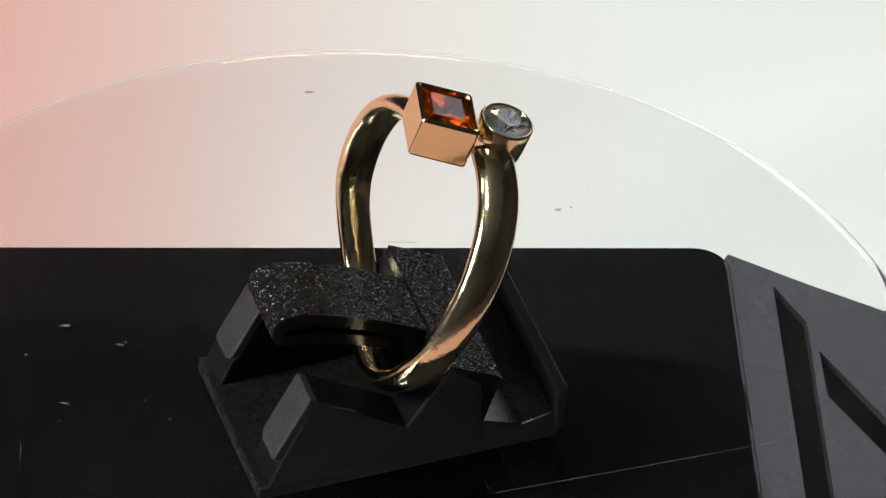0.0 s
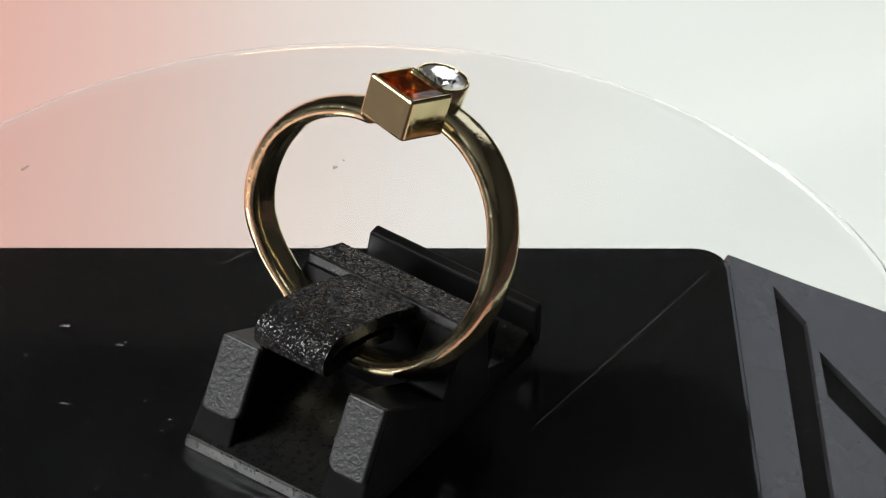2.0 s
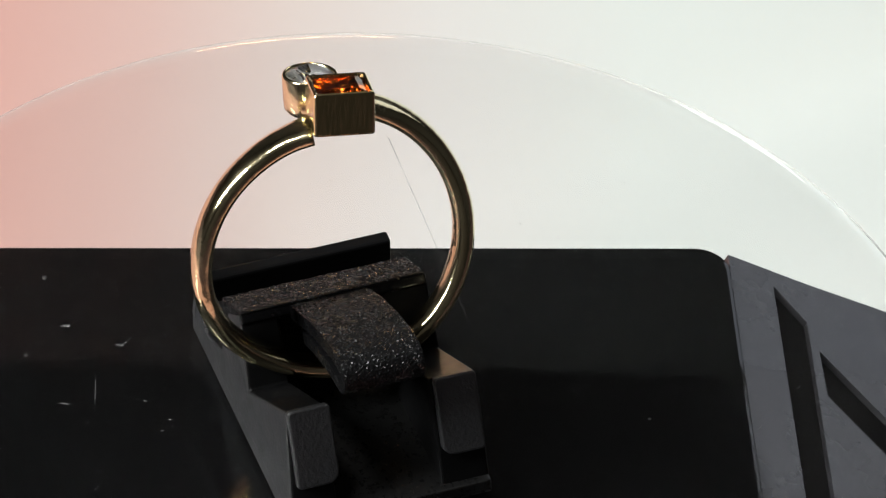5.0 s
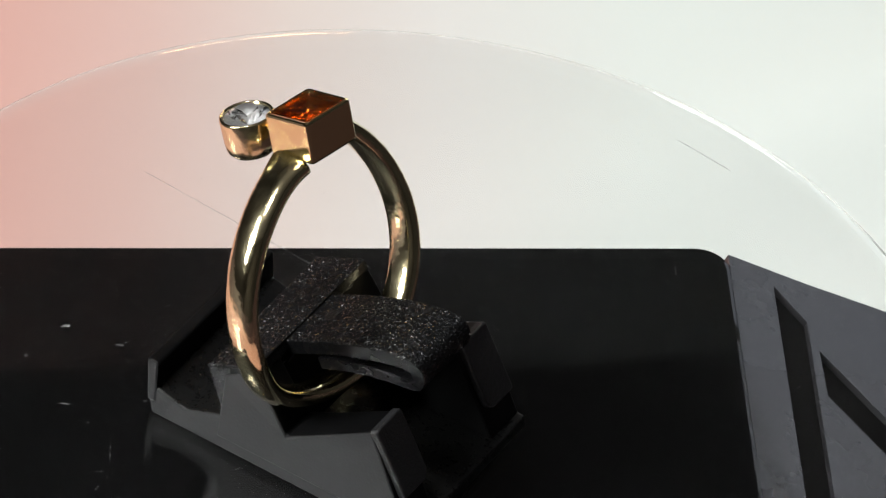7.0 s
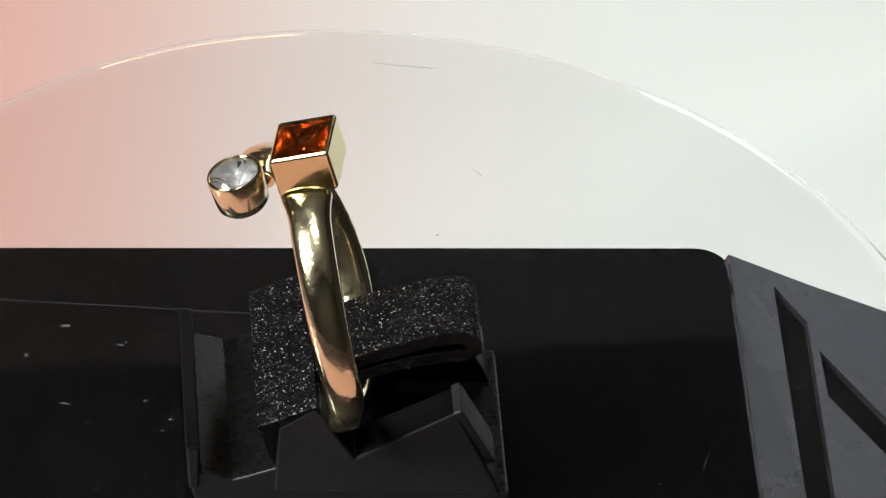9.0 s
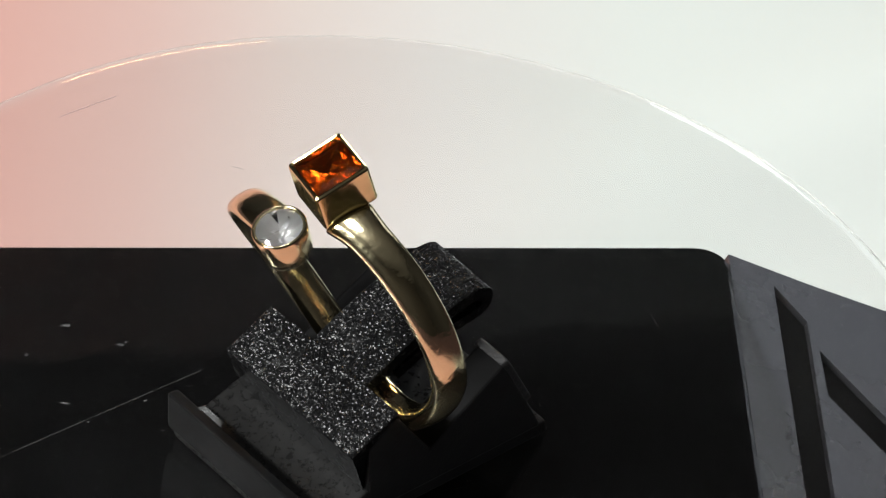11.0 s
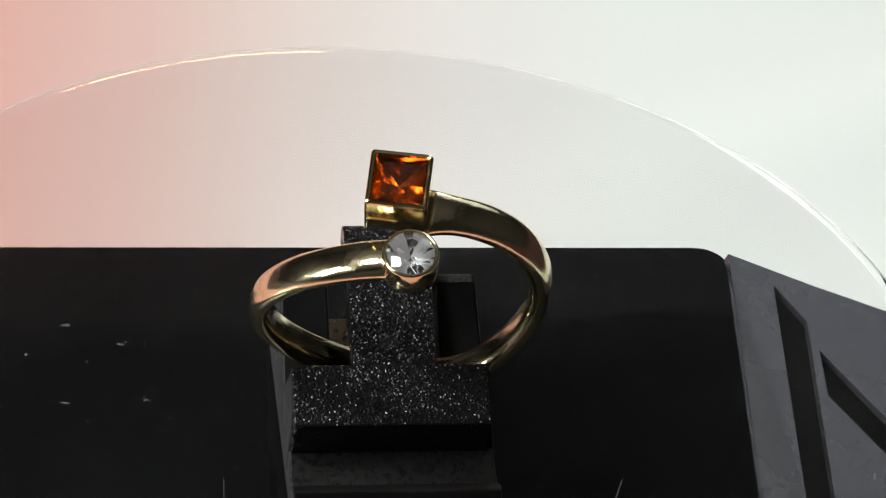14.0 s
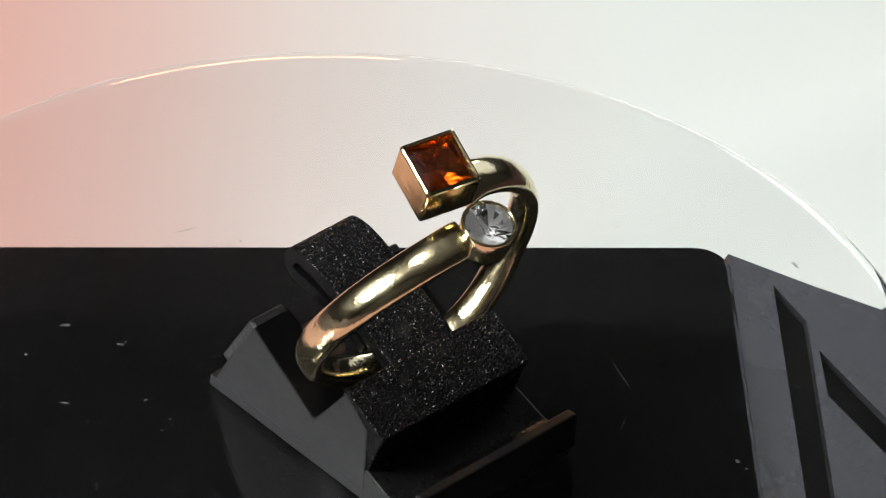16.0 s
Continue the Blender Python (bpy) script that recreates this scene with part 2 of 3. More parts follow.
def build_base():
    base = new("turntable")
    base.matrix_world = BASE
    tagged(base, "glossy black plastic turntable base with sloping grey sides", "turntable")
    # top plate: right edge at x = 0, back edge at y = 12.6
    x0, x1, y0, y1, r = -56.6, 0.1, -35.5, 12.86, 2.6
    def outline(inset, z):
        pts = []
        for cx, cy, a0 in ((x1 - r, y1 - r, 0), (x0 + r, y1 - r, 90), (x0 + r, y0 + r, 180), (x1 - r, y0 + r, 270)):
            for i in range(9):
                a = radians(a0 + 90 * i / 8)
                x, y = cx + (r - inset) * math.cos(a), cy + (r - inset) * math.sin(a)
                pts.append((x + (0.014 * (y1 - y) if x > -20 else 0), y, z))   # the side splays out a little to the front
        return pts
    bm = bmesh.new()
    rings(bm, [outline(0, -6), outline(0, -0.35), outline(0.1, -0.1), outline(0.35, 0)])
    part("top_panel", bm, PANEL, base, "glossy black top panel")
    # sloping side with two slots
    b = radians(26)
    S = Matrix(((math.cos(b), 0, math.sin(b), 0), (0, 1, 0, 0), (-math.sin(b), 0, math.cos(b), -0.25), (0, 0, 0, 1)))
    slots = [[(3.85, 10.65), (6.5, 7.86), (7.2, -26), (4.65, -26)], [(7.27, 5.08), (13.2, -0.5), (12.9, -4.8), (7.51, 0.24)]]
    edge = [(0.1, 12.3), (7, 12.35), (19, 12.9), (23, 10), (23, -35), (0.76, -35)]
    bm = bmesh.new()
    def loop(pts, z):
        return [bm.verts.new(S @ Vector((x, y, z))) for x, y in pts]
    es = []
    for pts in [edge] + slots:
        l = loop(pts, 0)
        es += [bm.edges.new((l[i], l[(i + 1) % len(l)])) for i in range(len(l))]
        q = loop(pts, -0.6)
        for i in range(len(l)):
            j = (i + 1) % len(l)
            bm.faces.new((l[i], l[j], q[j], q[i]))
    bmesh.ops.triangle_fill(bm, use_beauty=True, use_dissolve=False, edges=es)
    part("side_panel", bm, CASE, base, "sloping grey glossy side panel")
    for pts in slots:
        bm = bmesh.new()
        l = [bm.verts.new(S @ Vector((x, y, -0.5))) for x, y in pts]
        q = [bm.verts.new(S @ Vector((x, y, -1.0))) for x, y in pts]
        bm.faces.new(l)
        bm.faces.new(q[::-1])
        for i in range(4):
            bm.faces.new((l[i], q[i], q[(i + 1) % 4], l[(i + 1) % 4]))
        part("slot", bm, SLOT, base, "black slot in the side")
    # dust on the sloping side
    bm = bmesh.new()
    rnd = random.Random(21)
    for i in range(46):
        flake(bm, rnd.uniform(0.8, 15), rnd.uniform(-9, 11.5), 0.004, 0.02 + 0.05 * rnd.random() ** 2, 300 + i, rnd.uniform(1, 2.5), rnd.uniform(0, 3))
    for x, y, l, a in ((5.6, 2.4, 2.2, 1.2), (5.3, 0.6, 3.0, 0.9), (6.0, -3.2, 1.5, 0.2), (9.4, 7.2, 4.0, 0.7), (3.0, -6.5, 2.5, 1.9)):
        flake(bm, x, y, -0.46 if x in (5.6, 5.3, 6.0) else 0.004, 0.10, int(100 * x), l, a)
    bmesh.ops.transform(bm, matrix=S, verts=bm.verts)
    tagged(part("side_dust", bm, PANEL_DUST, base, "fine pale dust on the side"), kind="stuff")
    # body under the top
    bm = bmesh.new()
    box(bm, -55, -1.5, -34, 11.5, -39.5, -5)
    part("body", bm, PANEL, base)
    bm = bmesh.new()
    k = bmesh.ops.create_cone(bm, cap_ends=True, segments=32, radius1=4, radius2=4, depth=6.2)
    bmesh.ops.transform(bm, matrix=Matrix.Translation((-28.3, -11.3, 1.4)), verts=k["verts"])
    part("spindle", bm, PANEL, base, "black spindle under the clear disc")
    dust_on_panel(base)
    return base


# ---- what turns ----
TILT = Matrix.Translation((0, 0, -0.0140)) @ Vector((0, 0, 1)).rotation_difference(Vector((-0.0380, 0.0222, 1))).to_matrix().to_4x4()
LEAN, YAW = radians(16.6), radians(-11.5)
RU = Vector((math.sin(LEAN) * math.cos(YAW), math.sin(LEAN) * math.sin(YAW), math.cos(LEAN)))
RA = Vector((math.cos(LEAN) * math.cos(YAW), math.cos(LEAN) * math.sin(YAW), -math.sin(LEAN)))
RV = RU.cross(RA)
RING = Matrix.Translation((0.00335, 0.00191, 0.0001)) @ Matrix((RA, RV, RU)).transposed().to_4x4()
BAND_V = -0.18                   # mm, the band sits a little off the stones' middle


def spin(t):
    """Turn of the disc about its axis, in degrees."""
    return 20.53 + 18.4165 * t - 0.0037 * t * t


def turned(t, rest):
    return Matrix.Translation((0, 0, Z0)) @ pose(0, 0, 0, rz=spin(t)) @ rest


def build_disc():
    disc = new("turntable_disc")
    tagged(disc, "clear acrylic turntable disc with dust and scratches", "disc")
    R, h = 42.6, 1.0
    cx, cy = -1.3, -0.1
    bm = bmesh.new()
    prof = [(-0.25, -h), (-0.07, -h + 0.07), (0, -h + 0.22), (0, -0.55), (-0.03, -0.42), (-0.1, -0.33), (-0.3, -0.215), (-0.6, -0.113), (-0.85, -0.058), (-1.1, -0.023), (-1.4, -0.005), (-1.8, 0.0)]
    rings(bm, [circle(R + dr, z, 320, cx, cy) for dr, z in prof])
    plate = part("plate", bm, ACRYLIC, disc, "clear acrylic plate")
    plate.visible_shadow = False
    plate.data.materials.append(ACRYLIC_EDGE)
    for f in plate.data.polygons:
        if len(f.vertices) < 5:
            f.use_smooth = True
            f.material_index = 1 if f.center.z < -0.00018 else 0
    dust_on_disc(disc)
    return disc


def flake(bm, x, y, z, s, seed, long=1.0, turn=0.0):
    """A crumb of dust: a low uneven mound."""
    rnd = random.Random(seed)
    n = 6
    c, w = math.cos(turn), math.sin(turn)
    ring0 = []
    for i in range(n):
        a = 2 * math.pi * i / n
        r = s * rnd.uniform(0.35, 1.0)
        u, v = r * long * math.cos(a), r * math.sin(a)
        ring0.append(bm.verts.new((x + c * u - w * v, y + w * u + c * v, z)))
    top = bm.verts.new((x, y, z + s * 0.5))
    for i in range(n):
        bm.faces.new((ring0[i], ring0[(i + 1) % n], top))
    bm.faces.new(ring0[::-1])


def hairline(bm, pts, w, z, seed):
    """A thin broken scratch through the points."""
    rnd = random.Random(seed)
    for (xa, ya), (xb, yb) in zip(pts, pts[1:]):
        d = Vector((xb - xa, yb - ya))
        n = max(2, int(d.length / 0.35))
        s = Vector((-d.y, d.x)).normalized()
        for i in range(n):
            if rnd.random() < 0.05:
                continue
            k = w * rnd.uniform(0.3, 1.0)
            p, q = Vector((xa, ya)) + d * (i / n), Vector((xa, ya)) + d * ((i + 1.05) / n)
            a = [bm.verts.new((*(p + s * k), z)), bm.verts.new((*(q + s * k), z)), bm.verts.new((*(q - s * k), z)), bm.verts.new((*(p - s * k), z))]
            b = [bm.verts.new((v.co.x, v.co.y, z + 0.012)) for v in a]
            bm.faces.new(b)
            bm.faces.new(a[::-1])
            for j in range(4):
                bm.faces.new((a[j], a[(j + 1) % 4], b[(j + 1) % 4], b[j]))


def dust_on_disc(disc):
    for pts, w in (([(27, -11.6), (17, -11.1), (6.5, -10.5)], 0.035), ([(-2.6, -38.5), (-7.6, -38.0)], 0.05), ([(9.5, 17.0), (7.2, 17.8)], 0.035),
                   ([(-24.8, 2.4), (-24.0, 4.9)], 0.03), ([(12.8, 13.2), (12.0, 14.4)], 0.04), ([(-3.4, -14.9), (-2.4, -15.6), (-2.0, -15.1)], 0.03),
                   ([(-10.2, -26.0), (-9.6, -26.8)], 0.07)):
        bm = bmesh.new()
        hairline(bm, pts, w, 0.004, int(w * 1000))
        part("scratch", bm, SCRATCH, disc, "pale scratch in the acrylic")
    for x, y, s, l, t in ((7.2, 36.0, 0.22, 3.2, 2.9), (20.6, 17.3, 0.22, 2.2, 2.6), (15.3, -17.7, 0.09, 1.5, 0), (-0.4, -36.4, 0.10, 1.6, 1), (17.1, -26.6, 0.09, 1.5, 2),
                          (-9.7, -16.0, 0.10, 1.4, 1), (-6.5, -19.4, 0.12, 2.0, 1), (0.3, 37.3, 0.10, 1.5, 2), (21.6, 17.2, 0.12, 1, 0), (-11.8, -3.4, 0.06, 2.5, 2)):
        bm = bmesh.new()
        flake(bm, x, y, 0.003, s, int(x * 10 + 700), l, t)
        part("dust_fleck", bm, DUST, disc, "grey dust fleck")
    bm = bmesh.new()
    rnd = random.Random(5)
    for i in range(90):
        r, a = 40 * math.sqrt(rnd.random()), rnd.uniform(0, 2 * math.pi)
        x, y = r * math.cos(a), r * math.sin(a)
        if -10.5 < x < 14 and -7 < y < 9:
            continue
        flake(bm, x, y, 0.003, 0.02 + 0.06 * rnd.random() ** 3, i, rnd.uniform(1, 3), rnd.uniform(0, 3))
    tagged(part("fine_dust", bm, DUST, disc, "fine pale dust"), kind="stuff")


def dust_on_panel(base):
    for x, y, s, l, t in ((-49.4, 4.0, 0.22, 2.4, 0.25), (-45.4, 1.9, 0.14, 4.0, -0.15), (-45.0, 2.2, 0.09, 1.8, 0.3), (-42.1, 3.0, 0.10, 1.3, 0.4), (-41.9, 6.2, 0.10, 2.6, 0.2),
                          (-40.6, 7.3, 0.09, 2.2, 0.4), (-49.5, -4.4, 0.15, 3.4, -0.1), (-43.7, -4.1, 0.15, 1.8, 0.3), (-42.5, -7.3, 0.09, 2.6, 0), (-41.8, -6.8, 0.08, 1.4, 0.5),
                          (-47.9, -6.4, 0.10, 1.5, 0.2), (-38.8, -5.8, 0.08, 1.2, 0), (-52.3, 0.8, 0.2, 1.2, 0)):
        bm = bmesh.new()
        flake(bm, x, y, 0.003, s, int(-x * 10), l, t)
        part("dust_fleck", bm, PANEL_DUST, base, "grey dust fleck")
    bm = bmesh.new()
    rnd = random.Random(9)
    for i in range(60):
        flake(bm, rnd.uniform(-55, -1), rnd.uniform(-30, 11), 0.003, 0.02 + 0.06 * rnd.random() ** 3, i, rnd.uniform(1, 2.5), rnd.uniform(0, 3))
    for i in range(14):
        cx, cy, spread = rnd.uniform(-54, -30), rnd.uniform(-14, 9), rnd.uniform(0.3, 1.3)
        for j in range(rnd.randint(4, 10)):
            x, y = rnd.gauss(cx, spread), min(rnd.gauss(cy, spread * 0.6), 10.5)
            flake(bm, x, y, 0.003, 0.02 + 0.07 * rnd.random() ** 3, 100 + 20 * i + j, rnd.uniform(1, 3.5), rnd.uniform(-0.4, 0.9))
    tagged(part("fine_dust", bm, PANEL_DUST, base, "fine pale dust"), kind="stuff")


def smooth_path(pts, k):
    """A Catmull-Rom curve through the points, k steps between two."""
    p = [Vector(q) for q in pts]
    p = [p[0] * 2 - p[1]] + p + [p[-1] * 2 - p[-2]]
    out = []
    for a, b, c, d in zip(p, p[1:], p[2:], p[3:]):
        for i in range(k):
            t = i / k
            out.append(0.5 * (2 * b + (c - a) * t + (2 * a - 5 * b + 4 * c - d) * t * t + (3 * b - a - 3 * c + d) * t ** 3))
    out.append(p[-2])
    return out


def grain_patch(line, y0, y1, seed, rough=0.037, cell=0.105):
    """Moulded grain: a fine uneven skin along a line in x, z, let into the face at its border."""
    rnd = random.Random(seed)
    pts = []
    for a, b in zip(line, line[1:]):
        n = max(1, round((b - a).length / cell))
        pts += [a + (b - a) * (i / n) for i in range(n)]
    pts.append(line[-1])
    ny = round((y1 - y0) / cell)
    bm = bmesh.new()
    rows = []
    for i, p in enumerate(pts):
        d = (pts[min(i + 1, len(pts) - 1)] - pts[max(i - 1, 0)]).normalized()
        nrm = Vector((d.y, -d.x))
        row = []
        for j in range(ny + 1):
            edge = i in (0, len(pts) - 1) or j in (0, ny)
            h = -0.05 if edge else 0.03 + rnd.uniform(-rough, rough)
            q = p + nrm * h + (Vector((0, 0)) if edge else d * rnd.uniform(-0.035, 0.035))
            row.append(bm.verts.new((q.x, y0 + (y1 - y0) * j / ny + (0 if edge else rnd.uniform(-0.035, 0.035)), q.y)))
        rows.append(row)
    for a, b in zip(rows, rows[1:]):
        for j in range(ny):
            if rnd.random() < 0.5:
                bm.faces.new((a[j], a[j + 1], b[j + 1]))
                bm.faces.new((a[j], b[j + 1], b[j]))
            else:
                bm.faces.new((a[j], a[j + 1], b[j]))
                bm.faces.new((a[j + 1], b[j + 1], b[j]))
    return bm


def pad_plate(y0, y1, inner):
    """A thin grained plate on the sloping front of a side wall, its corners rounded, most of all the lower one towards the middle."""
    top, low = Vector((-5.6, 8.25)), Vector((-8.45, 3.25))
    down = (low - top).normalized()
    out = Vector((down.y, -down.x))
    long, wide = (low - top).length, y1 - y0
    radii = (0.3, 0.3, 0.9, 0.35) if inner == 0 else (0.3, 0.3, 0.35, 0.9)
    corners = ((wide, 0, 0), (0, 0, 90), (0, long, 180), (wide, long, 270))
    def border(inset):
        pts = []
        for (v, u, a0), r in zip(corners, (radii[0], radii[1], radii[2], radii[3])):
            cv, cu = v + (-r if v else r), u + (-r if u else r)
            for i in range(7):
                a = radians(a0 + 15 * i)
                pts.append((cu - (r - inset) * math.sin(a), cv + (r - inset) * math.cos(a)))
        return pts
    def place(pts, h):
        return [((top + down * u + out * h).x, y0 + v, (top + down * u + out * h).y) for u, v in pts]
    bm = bmesh.new()
    return rings(bm, [place(border(0), -0.4), place(border(0), 0.12), place(border(0.06), 0.2), place(border(0.15), 0.24)])


def build_clip():
    clip = new("ring_clip")
    tagged(clip, "black plastic ring display clip standing on the clear disc", "display clip")
    prof = [(-9.2, 0.9), (-8.4, 2.6), (-5.4, 8.1), (1.3, 3.9), (4.5, 8.3), (6.9, 6.4), (6.9, 0.9)]
    for y0, y1 in ((-6.0, -2.6), (5.2, 8.0)):
        part("side_wall", prism(prof, y0, y1, 0.18), SATIN, clip, "satin black side wall with a notch")
    part("base_plate", prism([(-9.8, 0.0), (-9.7, 1.1), (1.0, 1.3), (6.7, 2.9), (9.8, 1.75), (12.2, 2.3), (12.9, 1.6), (12.4, 0.0)], -5.95, 7.94, 0.15), SATIN, clip)
    part("inner_block", prism([(1.5, 1.0), (3.0, 4.0), (5.2, 5.5), (6.88, 5.0), (6.88, 1.0)], -2.7, 5.3, 0.1), SATIN, clip)
    part("lip", prism([(12.1, 1.0), (12.3, 4.4), (13.3, 4.5), (12.9, 1.0)], -6.3, 8.0, 0.2), SATIN, clip, "raised lip of the base")
    part("crossbar", prism([(4.45, 8.5), (8.4, 6.35), (7.9, 5.1), (7.0, 2.6), (5.0, 4.0), (4.0, 7.9)], -5.95, 7.95, 0.12), GRAIN, clip, "grained black crossbar")
    for y0, y1, inner in ((-6.0, -2.85, 1), (4.85, 8.0, 0)):
        part("pad", pad_plate(y0, y1, inner), PAD, clip, "grained black pad")
    # tongue: a strap that folds under itself
    path = smooth_path([(5.2, 7.9), (4.1, 8.5), (1.0, 10.2), (-2.0, 11.5), (-4.3, 12.25), (-5.6, 12.4), (-6.6, 12.15), (-7.15, 11.3), (-6.95, 10.25), (-6.1, 9.75), (-4.0, 9.4), (-1.0, 8.5), (1.2, 7.5)], 4)
    n = len(path)
    top, low = [], []
    for i in range(n):
        d = (path[min(i + 1, n - 1)] - path[max(i - 1, 0)]).normalized()
        top.append(tuple(path[i]))
        low.append(tuple(path[i] + Vector((-d.y, d.x)) * (1.05 if i < 30 else 0.9)))
    tongue = part("tongue", prism(top + low[::-1], -1.65, 4.3, 0.0), GRAIN, clip, "grained black folded tongue")
    part("textured_face", grain_patch(path[2:38], -1.66, 4.31, 1), GRAIN, tongue)
    bar = [o for o in clip.children if o.name.startswith("crossbar")][0]
    part("textured_face", grain_patch([Vector((8.44, 6.42)), Vector((4.4, 8.58))], -5.95, 7.95, 2), GRAIN, bar)
    # the flanks lean out towards the base
    for o in clip.children:
        if o.name.startswith(("side_wall", "base_plate", "lip")):
            for v in o.data.vertices:
                lift = max(0.0, 0.0065 - v.co.z)
                if v.co.y > 0.007:
                    v.co.y += 0.12 * lift
                elif v.co.y < -0.005:
                    v.co.y -= 0.03 * lift
    # only the outer flanks and the pads are satin; darker faces elsewhere paint in shade
    for o in clip.children:
        if o.data.materials[0] == SATIN:
            o.data.materials.append(DULL if o.name.startswith(("side_wall", "inner_block", "lip")) else SMOOTH)
            for f in o.data.polygons:
                if not (f.normal.y > 0.6 and f.center.y > 0.007 or f.normal.y < -0.6 and f.center.y < -0.0055):
                    f.material_index = 1
    return clip


def brilliant(bm, R, cx, cy, z):
    """A round brilliant cut: table, kites and girdle above, mains and halves below."""
    pts = []
    for k in range(8):
        a, h = math.pi / 4 * k, math.pi / 4 * (k + 0.5)
        for r, b, dz in ((0.56, a, 0.30), (0.80, h, 0.178), (1.0, a, 0.0), (1.0, h, 0.0), (1.0, a, 0.03), (1.0, h, 0.03), (0.23, h, -0.677)):
            pts.append((cx + R * r * math.cos(b), cy + R * r * math.sin(b), z + R * dz))
    pts.append((cx, cy, z - 0.86 * R))
    hull(bm, pts)


def princess(bm, R, cx, cy, z):
    """A square cut: flat table, sloping crown, and a pavilion of chevron facets that narrow to a point."""
    pts = []
    for k in range(4):
        a, h = math.pi / 2 * k, math.pi / 2 * (k + 0.5)
        q = math.sqrt(2)
        for r, b, dz in ((0.66 * q, h, 0.17), (q, h, 0.0), (q, h, 0.04), (0.62 * q, h, -0.36), (0.30 * q, h, -0.66), (0.80, a, -0.33), (0.42, a, -0.65)):
            pts.append((cx + R * r * math.cos(b), cy + R * r * math.sin(b), z + R * dz))
    pts.append((cx, cy, z - 0.88 * R))
    hull(bm, pts)


def hull(bm, pts):
    vs = [bm.verts.new(p) for p in pts]
    made = bmesh.ops.convex_hull(bm, input=vs)
    bmesh.ops.delete(bm, geom=[v for v in made["geom_interior"] if isinstance(v, bmesh.types.BMVert)], context="VERTS")
    bmesh.ops.dissolve_limit(bm, angle_limit=0.01, verts=bm.verts, edges=bm.edges)


def back_facets(stone, *kinds):
    """The facets under the girdle are metal, standing in for the stone's inner reflections."""
    for k in kinds:
        stone.data.materials.append(k)
    for f in stone.data.polygons:
        f.use_smooth = False
        if f.normal.z < -0.1:
            f.material_index = 1 + (f.index * 7 % 3 > 0) * (len(kinds) - 1)
    return stone


def lean(bm, cx):
    """The square head sits a few degrees out of level."""
    for v in bm.verts:
        v.co.z -= 0.07 * (v.co.x - cx)


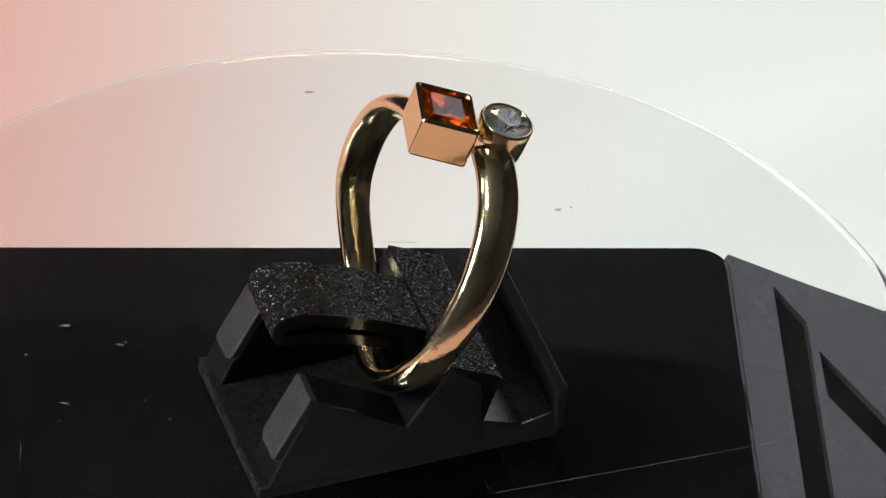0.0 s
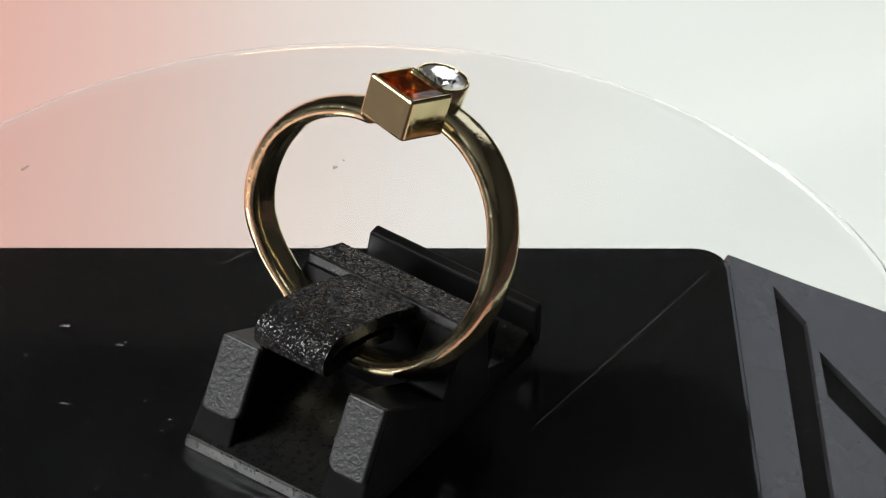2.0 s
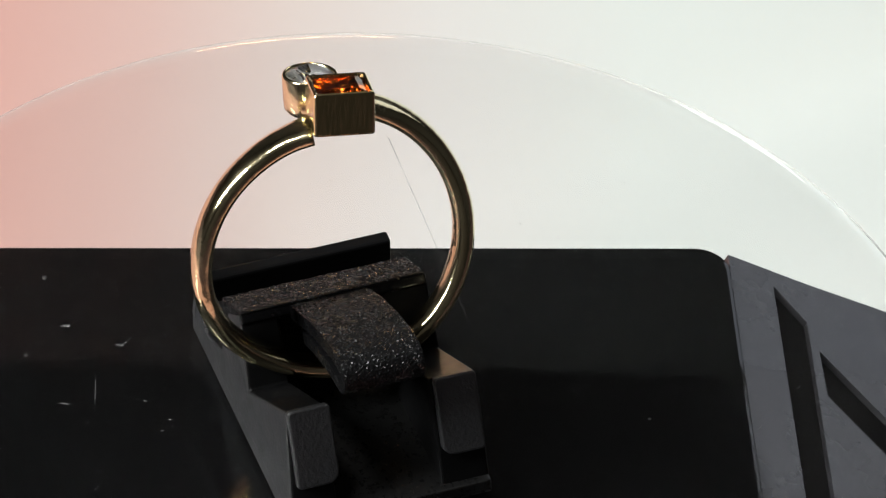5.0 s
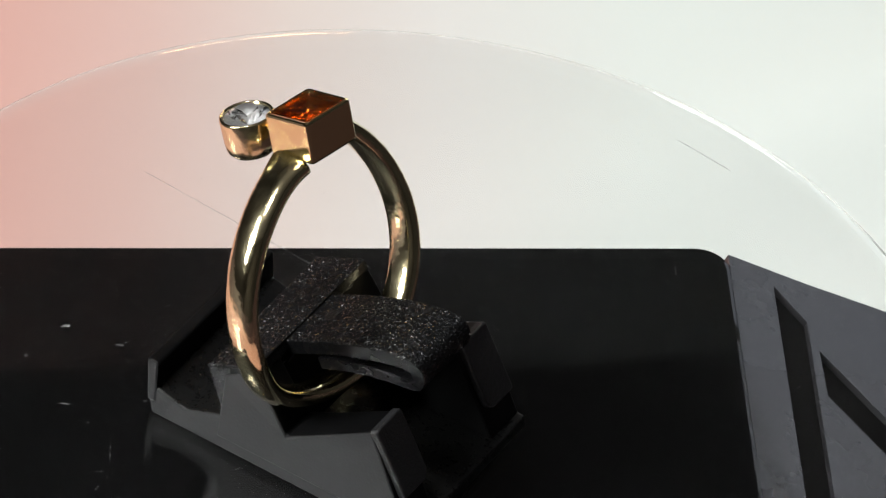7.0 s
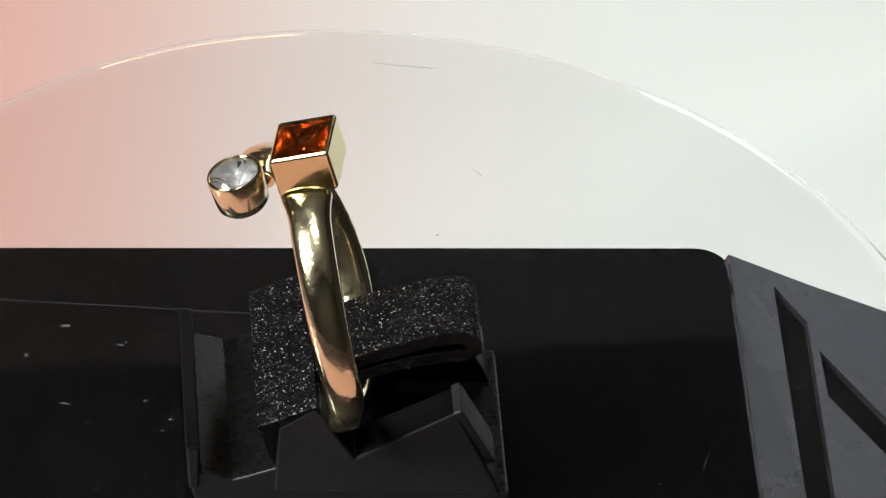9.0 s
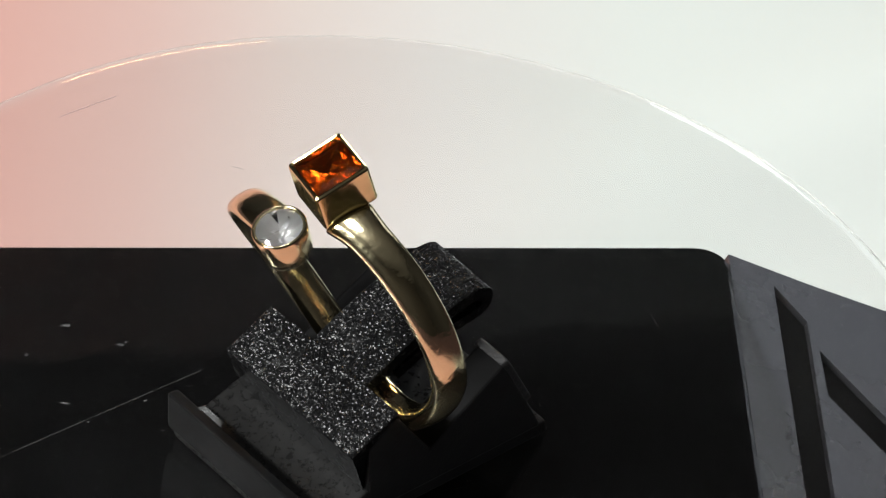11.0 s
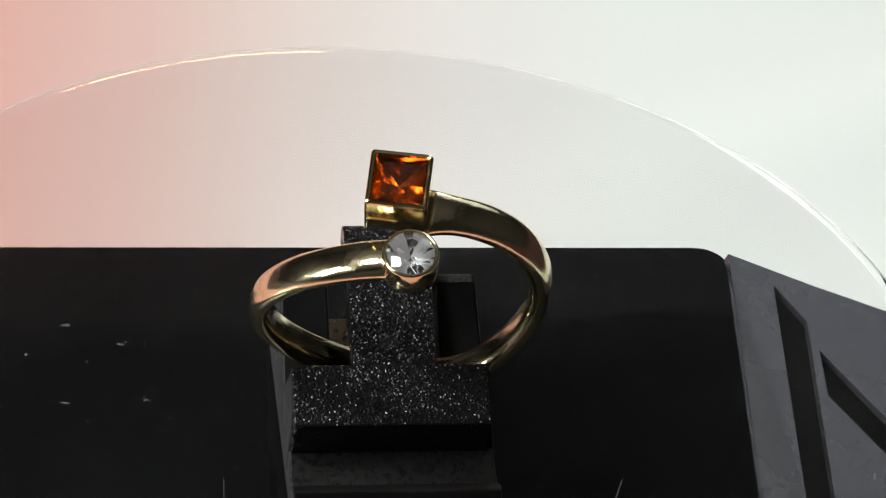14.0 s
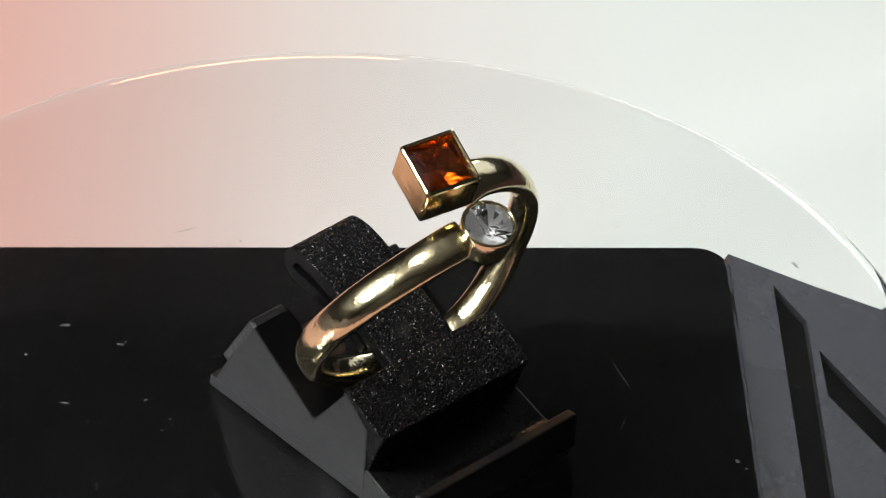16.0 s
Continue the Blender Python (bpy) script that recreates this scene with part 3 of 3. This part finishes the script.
def build_ring():
    ring = new("ring")
    tagged(ring, "gold bypass ring with square orange and round clear stones", "ring")
    R = 9.64
    bm = bmesh.new()
    loops = []
    p0, p1, n = -178.0, 170.0, 150
    for i in range(n + 1):
        d = p0 + (p1 - p0) * i / n
        f = radians(d)
        ease = min(1.0, abs(d) / (80 if d > 0 else 168))
        ease = ease * ease * (3 - 2 * ease)
        h = ease * (-2.8 * math.sin(0.85 * f) if f > 0 else -3.05 * math.sin(0.7 * f))
        wide = 1.2 + 0.33 * (abs(d) / 180) ** 1.2 + 0.45 * max(0.0, (d - 154) / 18) ** 2
        up, out = Vector((0, 0, 1)), Vector((0, math.sin(f), -math.cos(f)))
        c = out * R + Vector((h + 0.28, BAND_V, 0))
        lp = []
        for k in range(28):
            a = 2 * math.pi * k / 28
            s, e = math.cos(a), math.sin(a)
            thick = 0.76 if e > 0 else 0.78
            sx = math.copysign(abs(s) ** 0.85, s)
            se = math.copysign(abs(e) ** (1.0 if e > 0 else 0.6), e)
            lp.append(c + Vector((wide * sx, 0, 0)) + out * (thick * se))
        loops.append(lp)
    rings(bm, loops)
    part("band", bm, GOLD, ring, "polished gold band with crossing ends", smooth=True)
    # square setting
    cx, cy, H, r = -1.64, -0.56, 2.16, 0.26
    bm = bmesh.new()
    rings(bm, [squircle(H - 0.3, 0.2, 9.72, 6, cx, cy), squircle(H - 0.06, r, 9.8, 6, cx, cy), squircle(H, r, 9.95, 6, cx, cy), squircle(H, r, 12.81, 6, cx, cy),
               squircle(H - 0.05, r, 12.94, 6, cx, cy), squircle(H - 0.16, 0.25, 13.02, 6, cx, cy), squircle(H - 0.30, 0.2, 12.98, 6, cx, cy),
               squircle(H - 0.36, 0.2, 12.76, 6, cx, cy), squircle(H - 0.5, 0.2, 10.9, 6, cx, cy)])
    lean(bm, cx)
    part("square_setting", bm, BRUSHED, ring, "square gold bezel setting")
    bm = bmesh.new()
    princess(bm, H - 0.37, cx, cy, 12.72)
    lean(bm, cx)
    back_facets(part("square_stone", bm, SAPPHIRE, ring, "orange square-cut gemstone"), SAPPHIRE_BACK)
    # round setting
    cx, cy, q = 3.40, 0.85, 1.97
    bm = bmesh.new()
    rings(bm, [circle(1.3, 8.75, 48, cx, cy), circle(1.6, 8.85, 48, cx, cy), circle(q - 0.14, 9.15, 48, cx, cy), circle(q - 0.07, 9.7, 48, cx, cy), circle(q, 11.55, 48, cx, cy), circle(q - 0.04, 11.68, 48, cx, cy),
               circle(q - 0.14, 11.74, 48, cx, cy), circle(q - 0.24, 11.68, 48, cx, cy), circle(q - 0.28, 11.5, 48, cx, cy), circle(q - 0.4, 9.85, 48, cx, cy)])
    part("round_setting", bm, GOLD, ring, "round gold bezel setting", smooth=True)
    bm = bmesh.new()
    brilliant(bm, q - 0.29, cx, cy, 11.52)
    back_facets(part("round_stone", bm, DIAMOND, ring, "colourless round brilliant stone"), DIAMOND_BACK, DIAMOND_GLOW)
    return ring


build_room()
build_sheet()
build_base()
DISC, CLIP, BAND = build_disc(), build_clip(), build_ring()


def motions():
    times = [0.5 * i for i in range(33)]
    walk(DISC, [(t, turned(t, TILT)) for t in times])
    walk(CLIP, [(t, turned(t, TILT)) for t in times])
    walk(BAND, [(t, turned(t, RING)) for t in times])


motions()
